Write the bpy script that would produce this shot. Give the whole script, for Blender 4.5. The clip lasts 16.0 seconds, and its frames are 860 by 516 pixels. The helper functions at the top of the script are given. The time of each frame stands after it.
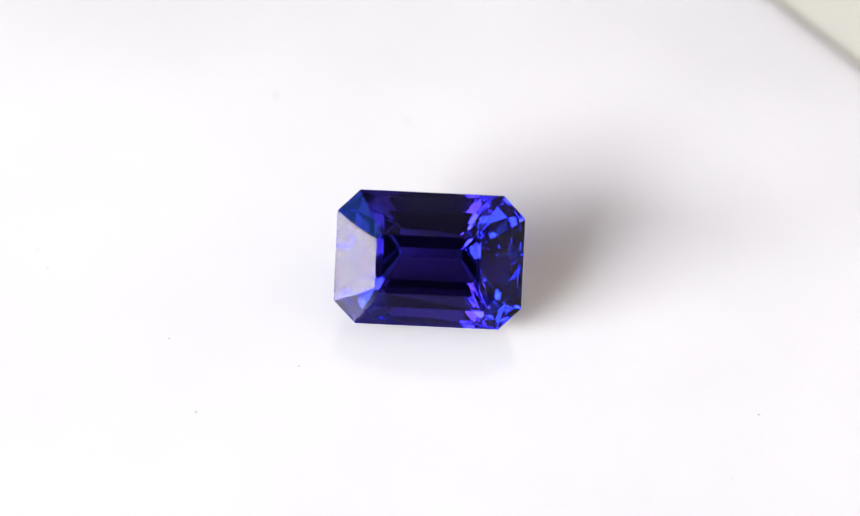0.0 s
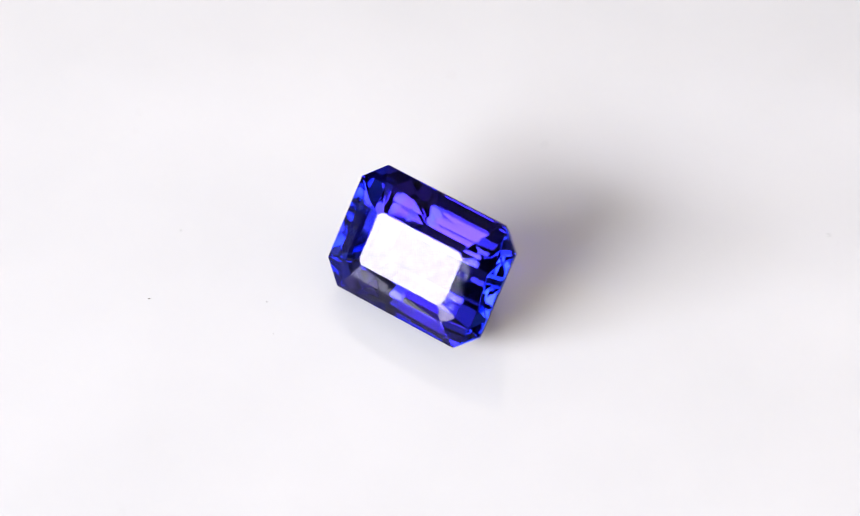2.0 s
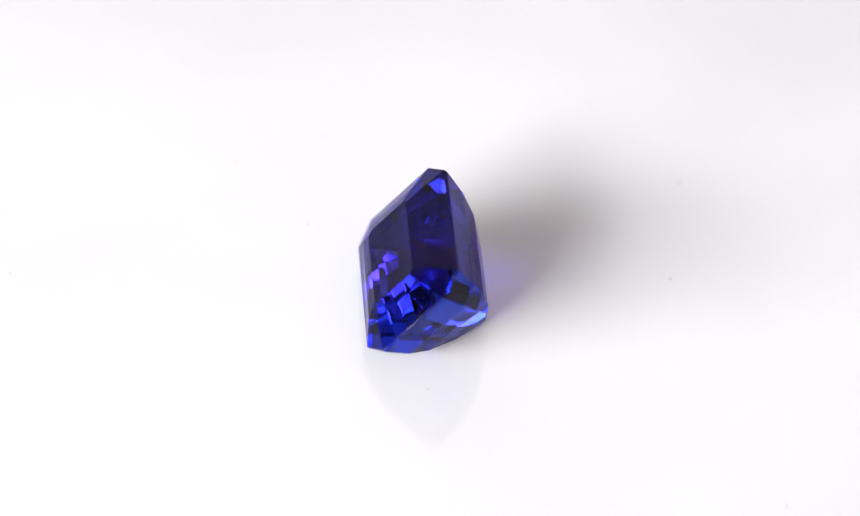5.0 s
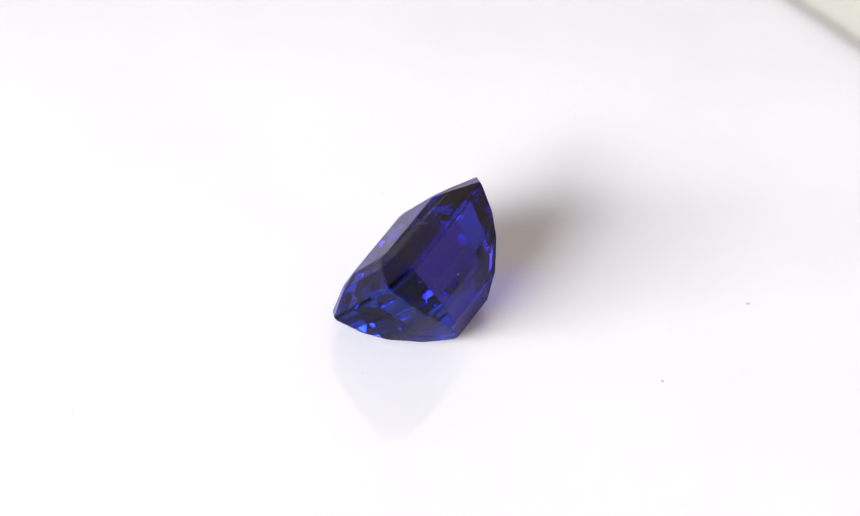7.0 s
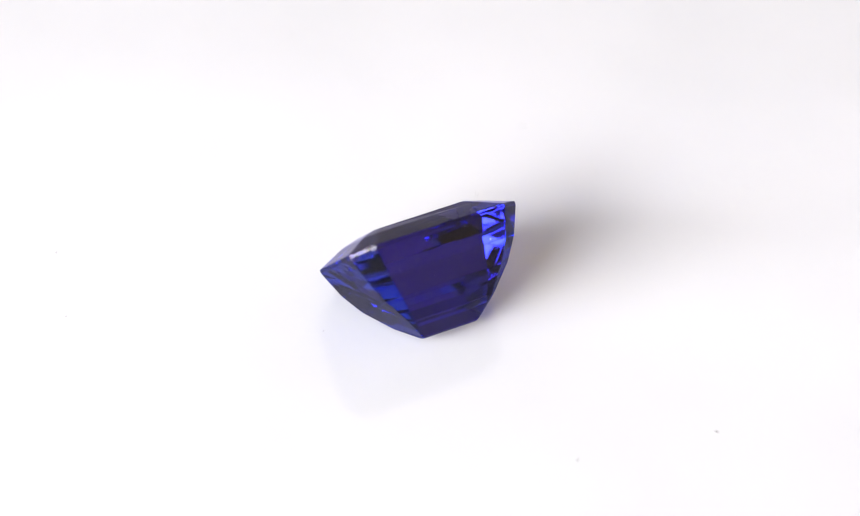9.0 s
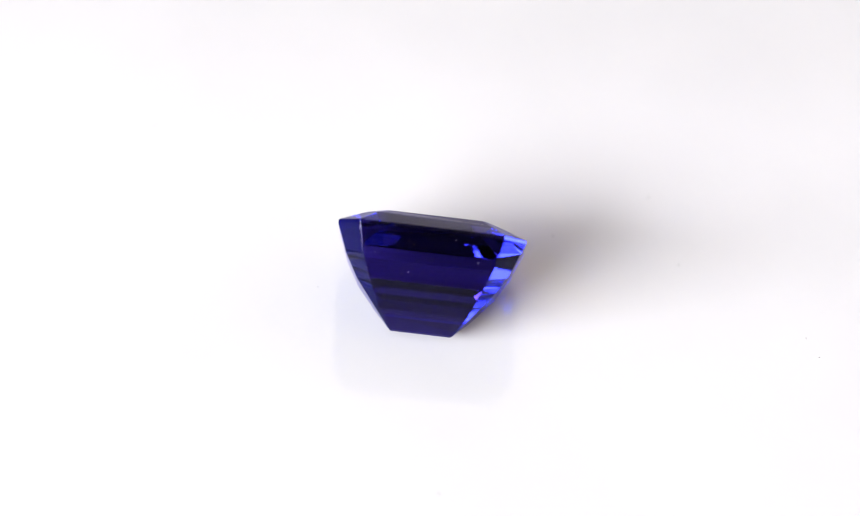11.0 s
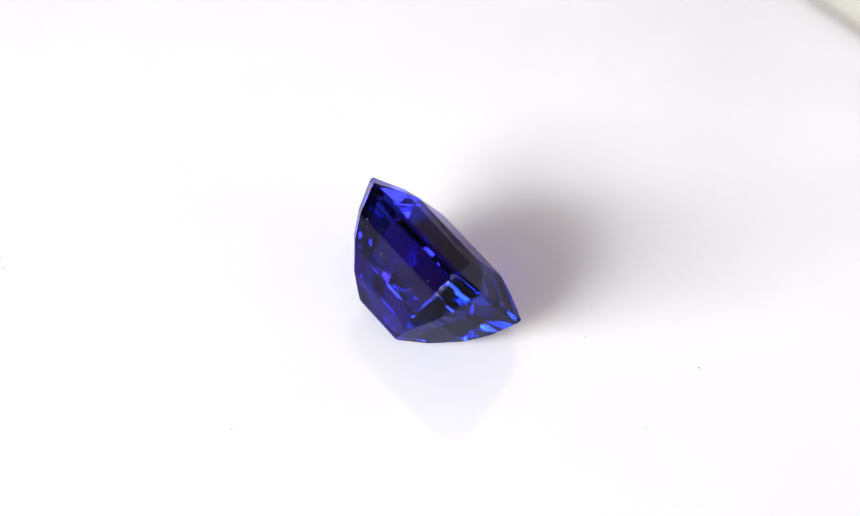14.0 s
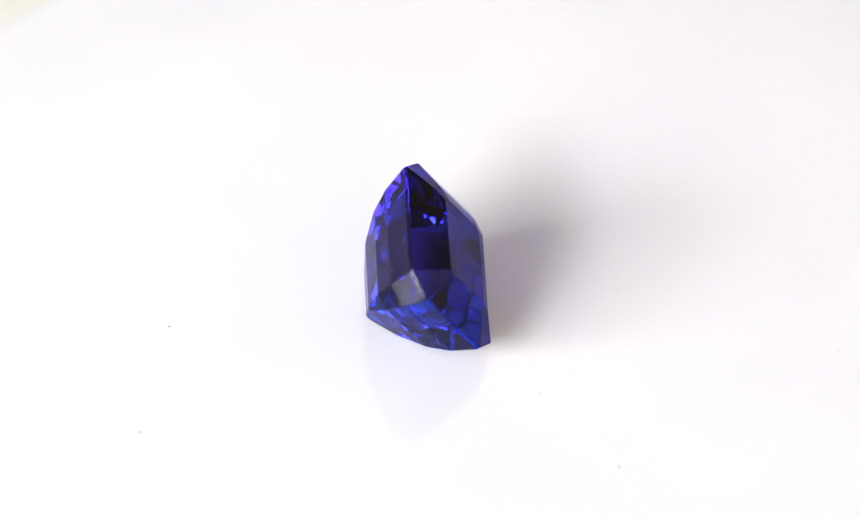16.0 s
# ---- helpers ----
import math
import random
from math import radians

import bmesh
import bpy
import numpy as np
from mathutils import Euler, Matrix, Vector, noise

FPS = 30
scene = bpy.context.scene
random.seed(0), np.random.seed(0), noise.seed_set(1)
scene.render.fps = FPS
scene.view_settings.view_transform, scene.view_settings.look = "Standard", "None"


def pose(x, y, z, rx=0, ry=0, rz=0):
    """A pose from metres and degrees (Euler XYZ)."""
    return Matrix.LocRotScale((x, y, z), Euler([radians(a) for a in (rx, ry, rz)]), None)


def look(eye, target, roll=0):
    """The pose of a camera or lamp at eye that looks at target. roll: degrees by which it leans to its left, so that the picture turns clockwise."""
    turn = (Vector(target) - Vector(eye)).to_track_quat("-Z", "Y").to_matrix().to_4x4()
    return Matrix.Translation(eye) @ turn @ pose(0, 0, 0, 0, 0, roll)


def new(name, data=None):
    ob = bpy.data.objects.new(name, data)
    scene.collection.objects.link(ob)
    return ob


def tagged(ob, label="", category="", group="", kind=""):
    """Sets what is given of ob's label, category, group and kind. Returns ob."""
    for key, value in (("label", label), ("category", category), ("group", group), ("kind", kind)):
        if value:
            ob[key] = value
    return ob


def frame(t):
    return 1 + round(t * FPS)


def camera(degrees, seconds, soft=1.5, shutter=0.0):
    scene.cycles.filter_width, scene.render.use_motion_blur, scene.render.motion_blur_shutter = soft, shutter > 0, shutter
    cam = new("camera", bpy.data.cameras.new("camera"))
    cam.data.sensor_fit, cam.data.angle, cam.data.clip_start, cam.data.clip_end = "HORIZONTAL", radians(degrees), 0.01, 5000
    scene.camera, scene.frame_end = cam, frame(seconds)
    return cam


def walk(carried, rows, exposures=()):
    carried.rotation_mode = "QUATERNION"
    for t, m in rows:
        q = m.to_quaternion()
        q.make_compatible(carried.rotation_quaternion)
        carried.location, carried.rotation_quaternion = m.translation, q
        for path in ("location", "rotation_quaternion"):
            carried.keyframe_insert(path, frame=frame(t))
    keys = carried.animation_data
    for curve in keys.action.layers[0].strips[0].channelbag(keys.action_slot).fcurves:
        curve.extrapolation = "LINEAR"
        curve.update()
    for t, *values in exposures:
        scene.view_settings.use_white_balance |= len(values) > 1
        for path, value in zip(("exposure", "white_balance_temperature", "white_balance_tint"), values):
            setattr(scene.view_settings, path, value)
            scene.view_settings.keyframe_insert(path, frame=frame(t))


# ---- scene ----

MM = 0.001
# the camera: a long macro lens on a stand, about 19 cm from the stone
ELEV, DIST, FOV, ROLL = 45.119, 192.67, 13.966, 4.146
AIM = Vector((0.125, 2.948, 0.0)) * MM
EYE = AIM + Vector((0, -math.cos(radians(ELEV)), math.sin(radians(ELEV)))) * DIST * MM
cam = camera(FOV, 16.0, 1.0)
STAND = look(EYE, AIM, ROLL)
walk(cam, [(0, STAND), (16, STAND)], [(0, -0.99), (0.8, -0.99), (1.5, -1.01), (2.5, -1.12), (3.5, -1.01), (4.5, -0.96), (16, -0.93)])
cam.data.dof.use_dof, cam.data.dof.focus_distance, cam.data.dof.aperture_fstop = True, 0.188, 19.0

# ---- light ----
world = bpy.data.worlds.new("room_air")
world.use_nodes = True
scene.world = world
world.node_tree.nodes["Background"].inputs[0].default_value = (0.9, 0.9, 1.0, 1)
world.node_tree.nodes["Background"].inputs[1].default_value = 0.05


def panel(name, azimuth, elevation, distance, sx, sy, watts, colour, roll=0):
    """One area light out of view, seen from the stone at that azimuth (degrees from the camera's side, negative to its
    left).
    """
    data = bpy.data.lights.new(name, "AREA")
    data.shape, data.size, data.size_y, data.energy, data.color = "RECTANGLE", sx, sy, watts, colour
    a, e = radians(azimuth), radians(elevation)
    eye = Vector((math.sin(a) * math.cos(e), -math.cos(a) * math.cos(e), math.sin(e))) * distance
    ob = new(name, data)
    ob.matrix_world = look(eye, (0, 0, 0), roll)
    return ob


# two bright window panes and the transom light over the dim post between them, a veiled part below each, and an added
# fill panel above
panel("pane_light", -35.0, 24.4, 0.9, 0.270, 0.170, 18.0, (0.925, 0.94, 1.0), 6)
panel("pane_light", -65.0, 18.0, 0.9, 0.270, 0.182, 19.9, (0.925, 0.94, 1.0), 13)
panel("transom_light", -50.0, 28.5, 0.9, 0.215, 0.085, 7.6, (0.925, 0.94, 1.0), 8)
panel("post_light", -50.0, 19.8, 0.9, 0.190, 0.165, 6.0, (1.0, 0.96, 0.88), 10)
panel("soft_panel_light", -39.0, 6.8, 0.9, 0.450, 0.205, 13.5, (1.0, 0.97, 0.93), 0)
panel("soft_panel_light", -73.0, 4.2, 0.9, 0.215, 0.120, 2.4, (1.0, 0.86, 0.62), 0)
# unseen fill panel, added above the panes to shorten and lighten the shadow
panel("soft_panel_light", -54.0, 35.5, 0.9, 0.660, 0.165, 5.5, (0.94, 0.945, 1.0), 6)
# pale daylight from high behind the plate, which the glaze mirrors round the stone
panel("window_light", 176.0, 50.0, 0.52, 0.62, 0.30, 0.95, (0.95, 0.91, 1.0), 0)
# a strip of blue sky over the lamps
panel("sky_light", -66.0, 48.0, 0.9, 0.495, 0.112, 1.62, (0.09, 0.36, 1.0), 16)


# ---- materials ----
def material(name):
    m = bpy.data.materials.new(name)
    m.use_nodes = True
    return m, m.node_tree.nodes, m.node_tree.links, m.node_tree.nodes["Principled BSDF"]


def noise_mix(nodes, links, scale, a, b, detail=4.0, lo=0.35, hi=0.65):
    co = nodes.new("ShaderNodeTexCoord")
    n = nodes.new("ShaderNodeTexNoise")
    n.inputs["Scale"].default_value, n.inputs["Detail"].default_value = scale, detail
    links.new(co.outputs["Object"], n.inputs["Vector"])
    r = nodes.new("ShaderNodeValToRGB")
    r.color_ramp.elements[0].position, r.color_ramp.elements[0].color = lo, (*a, 1)
    r.color_ramp.elements[1].position, r.color_ramp.elements[1].color = hi, (*b, 1)
    links.new(n.outputs["Fac"], r.inputs["Fac"])
    return n, r


def plate_material():
    m, nodes, links, p = material("glazed_white_plate")
    n, r = noise_mix(nodes, links, 60.0, (0.496, 0.494, 0.508), (0.524, 0.521, 0.535))
    links.new(r.outputs["Color"], p.inputs["Base Color"])
    p.inputs["Roughness"].default_value, p.inputs["IOR"].default_value = 0.018, 1.6
    return m


def gem_material():
    """Pleochroic: bluer towards the short ends of the stone, more violet towards its long sides; each inner reflection loses light."""
    m, nodes, links, p = material("blue_violet_gemstone")
    co = nodes.new("ShaderNodeTexCoord")
    sep = nodes.new("ShaderNodeSeparateXYZ")
    links.new(co.outputs["Normal"], sep.inputs[0])
    size = nodes.new("ShaderNodeMath")
    size.operation = "ABSOLUTE"
    links.new(sep.outputs["X"], size.inputs[0])
    r = nodes.new("ShaderNodeValToRGB")
    r.color_ramp.elements[0].position, r.color_ramp.elements[0].color = 0.05, (0.132, 0.098, 0.405, 1)
    r.color_ramp.elements[1].position, r.color_ramp.elements[1].color = 0.55, (0.10, 0.20, 0.68, 1)
    links.new(size.outputs[0], r.inputs["Fac"])
    through_light = nodes.new("ShaderNodeBsdfRefraction")
    through_light.inputs["Roughness"].default_value, through_light.inputs["IOR"].default_value = 0.0, 1.70
    links.new(r.outputs["Color"], through_light.inputs["Color"])
    shine = nodes.new("ShaderNodeBsdfGlossy")
    shine.inputs["Roughness"].default_value = 0.0
    shine.inputs["Color"].default_value = (0.77, 0.74, 1.0, 1)
    fresnel = nodes.new("ShaderNodeFresnel")
    fresnel.inputs["IOR"].default_value = 1.70
    gloss = nodes.new("ShaderNodeMath")
    gloss.operation = "POWER"
    gloss.inputs[1].default_value = 1.4
    links.new(fresnel.outputs[0], gloss.inputs[0])
    mix = nodes.new("ShaderNodeMixShader")
    links.new(gloss.outputs[0], mix.inputs[0])
    links.new(through_light.outputs[0], mix.inputs[1])
    links.new(shine.outputs[0], mix.inputs[2])
    links.new(mix.outputs[0], nodes["Material Output"].inputs["Surface"])
    nodes.remove(p)
    return m


def table_material():
    m, nodes, links, p = material("pale_grey_table")
    n, r = noise_mix(nodes, links, 25.0, (0.42, 0.42, 0.375), (0.46, 0.46, 0.41))
    links.new(r.outputs["Color"], p.inputs["Base Color"])
    p.inputs["Roughness"].default_value = 0.6
    return m


def speck_material():
    m, nodes, links, p = material("grey_dust")
    n, r = noise_mix(nodes, links, 9000.0, (0.10, 0.09, 0.09), (0.30, 0.28, 0.27))
    links.new(r.outputs["Color"], p.inputs["Base Color"])
    p.inputs["Roughness"].default_value = 0.9
    return m


def wall_material(name, a, b):
    m, nodes, links, p = material(name)
    n, r = noise_mix(nodes, links, 6.0, a, b)
    links.new(r.outputs["Color"], p.inputs["Base Color"])
    p.inputs["Roughness"].default_value = 0.8
    return m


def lint_material():
    m, nodes, links, p = material("white_lint")
    n, r = noise_mix(nodes, links, 9000.0, (0.75, 0.73, 0.75), (0.85, 0.84, 0.86))
    links.new(r.outputs["Color"], p.inputs["Base Color"])
    p.inputs["Roughness"].default_value = 0.9
    return m


def dirt_material():
    m, nodes, links, p = material("dark_dirt")
    n, r = noise_mix(nodes, links, 9000.0, (0.008, 0.006, 0.005), (0.022, 0.016, 0.012))
    links.new(r.outputs["Color"], p.inputs["Base Color"])
    p.inputs["Roughness"].default_value = 0.9
    p.inputs["Specular IOR Level"].default_value = 0.05
    return m


LINT, DIRT = lint_material(), dirt_material()
PLATE, GEM, TABLE, SPECK = plate_material(), gem_material(), table_material(), speck_material()
WHITE = wall_material("white_bounce_ceiling", (0.60, 0.59, 0.58), (0.66, 0.65, 0.64))
PALE = wall_material("cream_fill_wall", (0.44, 0.36, 0.26), (0.49, 0.405, 0.30))
WALL, DARK = wall_material("grey_wall", (0.13, 0.105, 0.07), (0.17, 0.14, 0.10)), wall_material("dark_wall", (0.05, 0.05, 0.055), (0.08, 0.08, 0.085))


def part(name, bm, mat, parent=None, label="", smooth=False):
    me = bpy.data.meshes.new(name)
    bm.normal_update()
    for f in bm.faces:
        f.smooth = smooth
    bm.to_mesh(me)
    bm.free()
    me.materials.append(mat)
    ob = new(name, me)
    ob.parent = parent
    return tagged(ob, label)


# ---- plate: a rounded triangle that turns under the stone ----
def plate_outline(n=180):
    """Rounded triangle: three sides at their own distance from the axis, and wide round corners, in millimetres."""
    sides = ((42, 32.5), (163, 34.55), (-82, 35.25))
    out = []
    for i in range(n):
        a = 2 * math.pi * i / n
        # a soft minimum of the three straight sides and a circle
        s = sum(max(0.0, math.cos(a - radians(b)) / d) ** 26 for b, d in sides) + (1 / 48.0) ** 26
        out.append((s ** (-1 / 26)) )
    return [(r * math.cos(2 * math.pi * i / n), r * math.sin(2 * math.pi * i / n)) for i, r in enumerate(out)]


def build_plate():
    bm = bmesh.new()
    rim = plate_outline()
    rings = []
    for k, z in ((0.3, 0.0), (0.7, 0.0), (0.93, 0.0), (0.955, -0.012), (0.972, -0.035), (0.985, -0.075), (0.994, -0.13), (1.0, -0.21), (1.0, -0.28), (0.99, -0.34), (0.97, -0.38), (0.94, -0.38)):
        rings.append([bm.verts.new((x * k * MM, y * k * MM, z * MM)) for x, y in rim])
    n = len(rim)
    bm.faces.new(rings[0])
    for a, b in zip(rings, rings[1:]):
        for i in range(n):
            bm.faces.new((a[i], b[i], b[(i + 1) % n], a[(i + 1) % n]))
    bm.faces.new(rings[-1][::-1])
    return tagged(part("plate", bm, PLATE, None, "", True), "glossy white rounded triangular display plate, slowly turning", "plate")


plate = build_plate()


# ---- table under the plate, and the room ----
def box(bm, lo, hi):
    r = bmesh.ops.create_cube(bm, size=1.0)
    for v in r["verts"]:
        for i in range(3):
            v.co[i] = lo[i] if v.co[i] < 0 else hi[i]


def slab(name, lo, hi, mat, label, category):
    bm = bmesh.new()
    box(bm, lo, hi)
    return tagged(part(name, bm, mat), label, category, kind="structure")


slab("floor", (-1.2, -1.2, -0.030), (1.2, 0.40, -0.00038), TABLE, "pale grey-green matt table top", "table")
slab("wall_north", (-1.2, 0.40, -0.03), (1.2, 0.44, 1.4), WALL, "grey matt backdrop wall", "wall")
slab("wall_south", (-1.2, -1.24, -0.03), (1.2, -1.20, 1.4), DARK, "dark plain wall", "wall")
slab("wall_west", (-1.24, -1.2, -0.03), (-1.20, 0.40, 1.4), DARK, "dark plain wall", "wall")
# unseen, set close and cream so its bounce fills and warms the stone's shadow
slab("fill_wall_east", (0.50, -1.2, -0.03), (0.54, 0.40, 1.4), PALE, "unseen cream wall added to fill the shadow", "wall")
# out of view, kept white to bounce soft fill down on the plate
slab("ceiling", (-1.24, -1.24, 1.4), (1.24, 0.44, 1.44), WHITE, "unseen white ceiling added to bounce fill light", "ceiling")

# ---- the stone: emerald cut, long sides along x, table facet up, in millimetres ----
LAYERS = {
    "table": (2.766, 1.555, 0.253, 0.922),
    "mid": (3.633, 2.359, 0.639, 0.68),
    "girdle_top": (5.0, 3.591, 1.174, 0.0),
    "girdle_low": (5.0, 3.591, 1.174, -0.215),
    "step_1": (4.406, 3.128, 0.913, -1.72),
    "step_2": (3.697, 2.56, 0.687, -2.945),
    "step_3": (2.547, 1.435, 0.204, -4.351),
    "step_4": (1.70, 0.26, 0.06, -5.29),
    "keel": (1.588, 0.03, 0.015, -5.36),
}


def octagon(bm, a, b, c, z, ox=0.0, oy=0.0):
    pts = ((a, b - c), (a - c, b), (c - a, b), (-a, b - c), (-a, c - b), (c - a, -b), (a - c, -b), (a, c - b))
    return [bm.verts.new(((x + ox) * MM, (y + oy) * MM, z * MM)) for x, y in pts]


def cut_stone(shift):
    """The whole closed stone, its edges faintly rounded by the polish."""
    bm = bmesh.new()
    rings = [octagon(bm, *LAYERS[n], *shift.get(n, (0, 0))) for n in LAYERS]
    # at one short end the two steps of the crown are nearly one slope
    for v in rings[1]:
        if v.co.x < 0:
            v.co.z = 0.60 * MM
    for hi, lo in zip(rings, rings[1:]):
        for i in range(8):
            j = (i + 1) % 8
            bm.faces.new((hi[i], lo[i], lo[j], hi[j]))
    bm.faces.new(rings[0])
    bm.faces.new(rings[-1][::-1])
    bm.normal_update()
    edges = [e for e in bm.edges if max(v.co.z for v in e.verts) > -5.1 * MM]
    bmesh.ops.bevel(bm, geom=edges, offset=0.022 * MM, segments=1, affect="EDGES", clamp_overlap=True)
    return bm


def zone(whole, lo, hi):
    """The faces of the stone whose middle lies between two heights, in millimetres: its polished edges, and each facet by itself."""
    def kept(test):
        bm = whole.copy()
        bm.faces.ensure_lookup_table()
        bmesh.ops.delete(bm, geom=[f for f in bm.faces if not test(f)], context="FACES")
        return bm
    faces = [f for f in whole.faces if lo * MM < f.calc_center_median().z <= hi * MM]
    edges = {f.index for f in faces if f.calc_area() < 0.35 * MM * MM}
    facets = [f.index for f in faces if f.index not in edges]
    return kept(lambda f: f.index in edges), [kept(lambda f: f.index == i) for i in facets]


SHIFT = {"table": (-0.053, -0.198), "mid": (-0.053, -0.198), "step_4": (0.016, 0.03), "keel": (0.016, 0.03)}
gem = tagged(new("gemstone"), "deep blue-violet faceted emerald-cut stone lying tilted on the plate", "gemstone")
stone = cut_stone(SHIFT)
stone.faces.index_update()
stone.faces.ensure_lookup_table()
for name, lo, hi in (("crown", 0.0, 9), ("girdle", -0.22, 0.0), ("pavilion", -9, -0.22)):
    edge_mesh, facet_meshes = zone(stone, lo, hi)
    whole_part = part(name, edge_mesh, GEM, gem)
    for mesh in facet_meshes:
        part("facet", mesh, GEM, whole_part)
stone.free()

# ---- dust on the plate ----
def speck(x, y, sx, sy, turn):
    bm = bmesh.new()
    bmesh.ops.create_icosphere(bm, subdivisions=1, radius=1.0)
    rnd = random.Random(int(1000 * x + 77 * y))
    for v in bm.verts:
        k = rnd.uniform(0.6, 1.2)
        v.co = Vector((v.co.x * sx * k, v.co.y * sy * k, (v.co.z * k + 0.8) * min(sx, sy) * 0.6)) * MM
    ob = part("dust_speck", bm, SPECK, plate)
    ob.matrix_basis = pose(x * MM, y * MM, 0, 0, 0, turn)


for x, y, sx, sy, turn in ((-13.55, -4.6, .055, .05, 0), (-6.5, -5.9, .055, .04, 40), (-11.6, -9.7, .08, .05, 50), (17.95, -6.98, .055, .04, 30),
                           (-1.86, 13.76, .11, .05, 70), (14.65, 17.8, .07, .06, 0), (15.4, 17.5, .06, .03, 0), (-20.64, 0.01, .05, .05, 0), (-21.39, 1.33, .05, .04, 20),
                           (-4.78, -7.56, .04, .03, 0), (-3.15, -22.2, .05, .04, 60), (5.96, -0.14, .04, .03, 0), (16.5, -11.6, .06, .04, 15), (-9.48, 15.21, .16, .05, 120)):
    speck(x, y, sx, sy, turn)

# ---- fine dirt on one long side of the stone ----
def grain(name, radius, mat):
    bm = bmesh.new()
    bmesh.ops.create_icosphere(bm, subdivisions=1, radius=radius * MM)
    rnd = random.Random(5)
    for v in bm.verts:
        v.co *= rnd.uniform(0.6, 1.25)
    me = bpy.data.meshes.new(name)
    bm.to_mesh(me)
    bm.free()
    me.materials.append(mat)
    return me


def on_side(x, w):
    """A point of the long side: w from 0 (girdle) to 1 (first step) to 2 (second step)."""
    rows = [LAYERS[n][1::2] for n in ("girdle_low", "step_1", "step_2")]
    i = min(int(w), 1)
    (y0, z0), (y1, z1) = rows[i], rows[i + 1]
    k = w - i
    return Vector((x, y0 + (y1 - y0) * k, z0 + (z1 - z0) * k)) * MM


dirt, lint = grain("dust_speck", 0.034, DIRT), grain("dust_speck", 0.016, LINT)
rnd = random.Random(11)
for i in range(46):
    x, w = rnd.betavariate(2.2, 1.5) * 5.2 - 1.6, rnd.choice((rnd.uniform(0.05, 0.95), rnd.uniform(1.02, 1.7)))
    ob = new("dust_speck", dirt)
    ob.parent, ob.location = gem, on_side(min(x, 3.4), w)
    ob.scale = [rnd.uniform(0.5, 1.2)] * 3
for x, w in ((-1.3, 0.2), (2.9, 0.95), (-2.6, 0.9), (1.0, 1.6)):
    ob = new("dust_speck", lint)
    ob.parent, ob.location = gem, on_side(x, w)

# ---- what moves ----
RATE = 16.566          # degrees a second, clockwise from above
REST = pose(-0.013 * MM, -1.077 * MM, 3.874 * MM, 52.056, -1.357, 0.39)
SWAY = ((0, 3.6, -0.6, -0.35), (1, 4.9, -0.7, -0.55), (2, 6.1, -1.9, 0.15), (2.05, 6.1, -0.9, 0.15), (2.4, 6.2, 10.6, 0.20), (3, 6.3, 16.0, 0.30), (4, 1.9, 22.9, 0.51), (6.5, -10.3, 20.0, 0.04), (7.5, -6.0, 11.7, 0.04), (8.5, -2.2, 5.2, 0.09), (9.2, -4.5, 5.1, -0.17), (11.3, 4.7, 7.0, 0.44), (12, 5.8, 9.8, -0.17), (13, 5.4, 15.7, -0.14), (14, 4.1, 17.2, 0.05), (15, 2.5, 17.2, 0.31), (16, 1.0, 14.9, -0.56))


def motions():
    unit = DIST * 2 * math.tan(radians(FOV / 2)) / 1568 * MM
    # the turntable wobbles a little, and carries plate and stone
    times = sorted({row[0] for row in SWAY} | {i / 4 for i in range(65) if not 1.75 < i / 4 < 2.5})
    known = list(zip(*SWAY))
    plate_rows, gem_rows = [], []
    for t in times:
        u, v, extra = (float(np.interp(t, known[0], values)) for values in known[1:])
        slide = Matrix.Translation((u * unit, -v * unit / math.sin(radians(ELEV)), 0))
        plate_rows.append((t, slide @ pose(0, 0, 0, 0, 0, -RATE * t)))
        gem_rows.append((t, slide @ pose(0, 0, 0, 0, 0, -RATE * t - extra) @ REST))
    walk(plate, plate_rows)
    walk(gem, gem_rows)


motions()
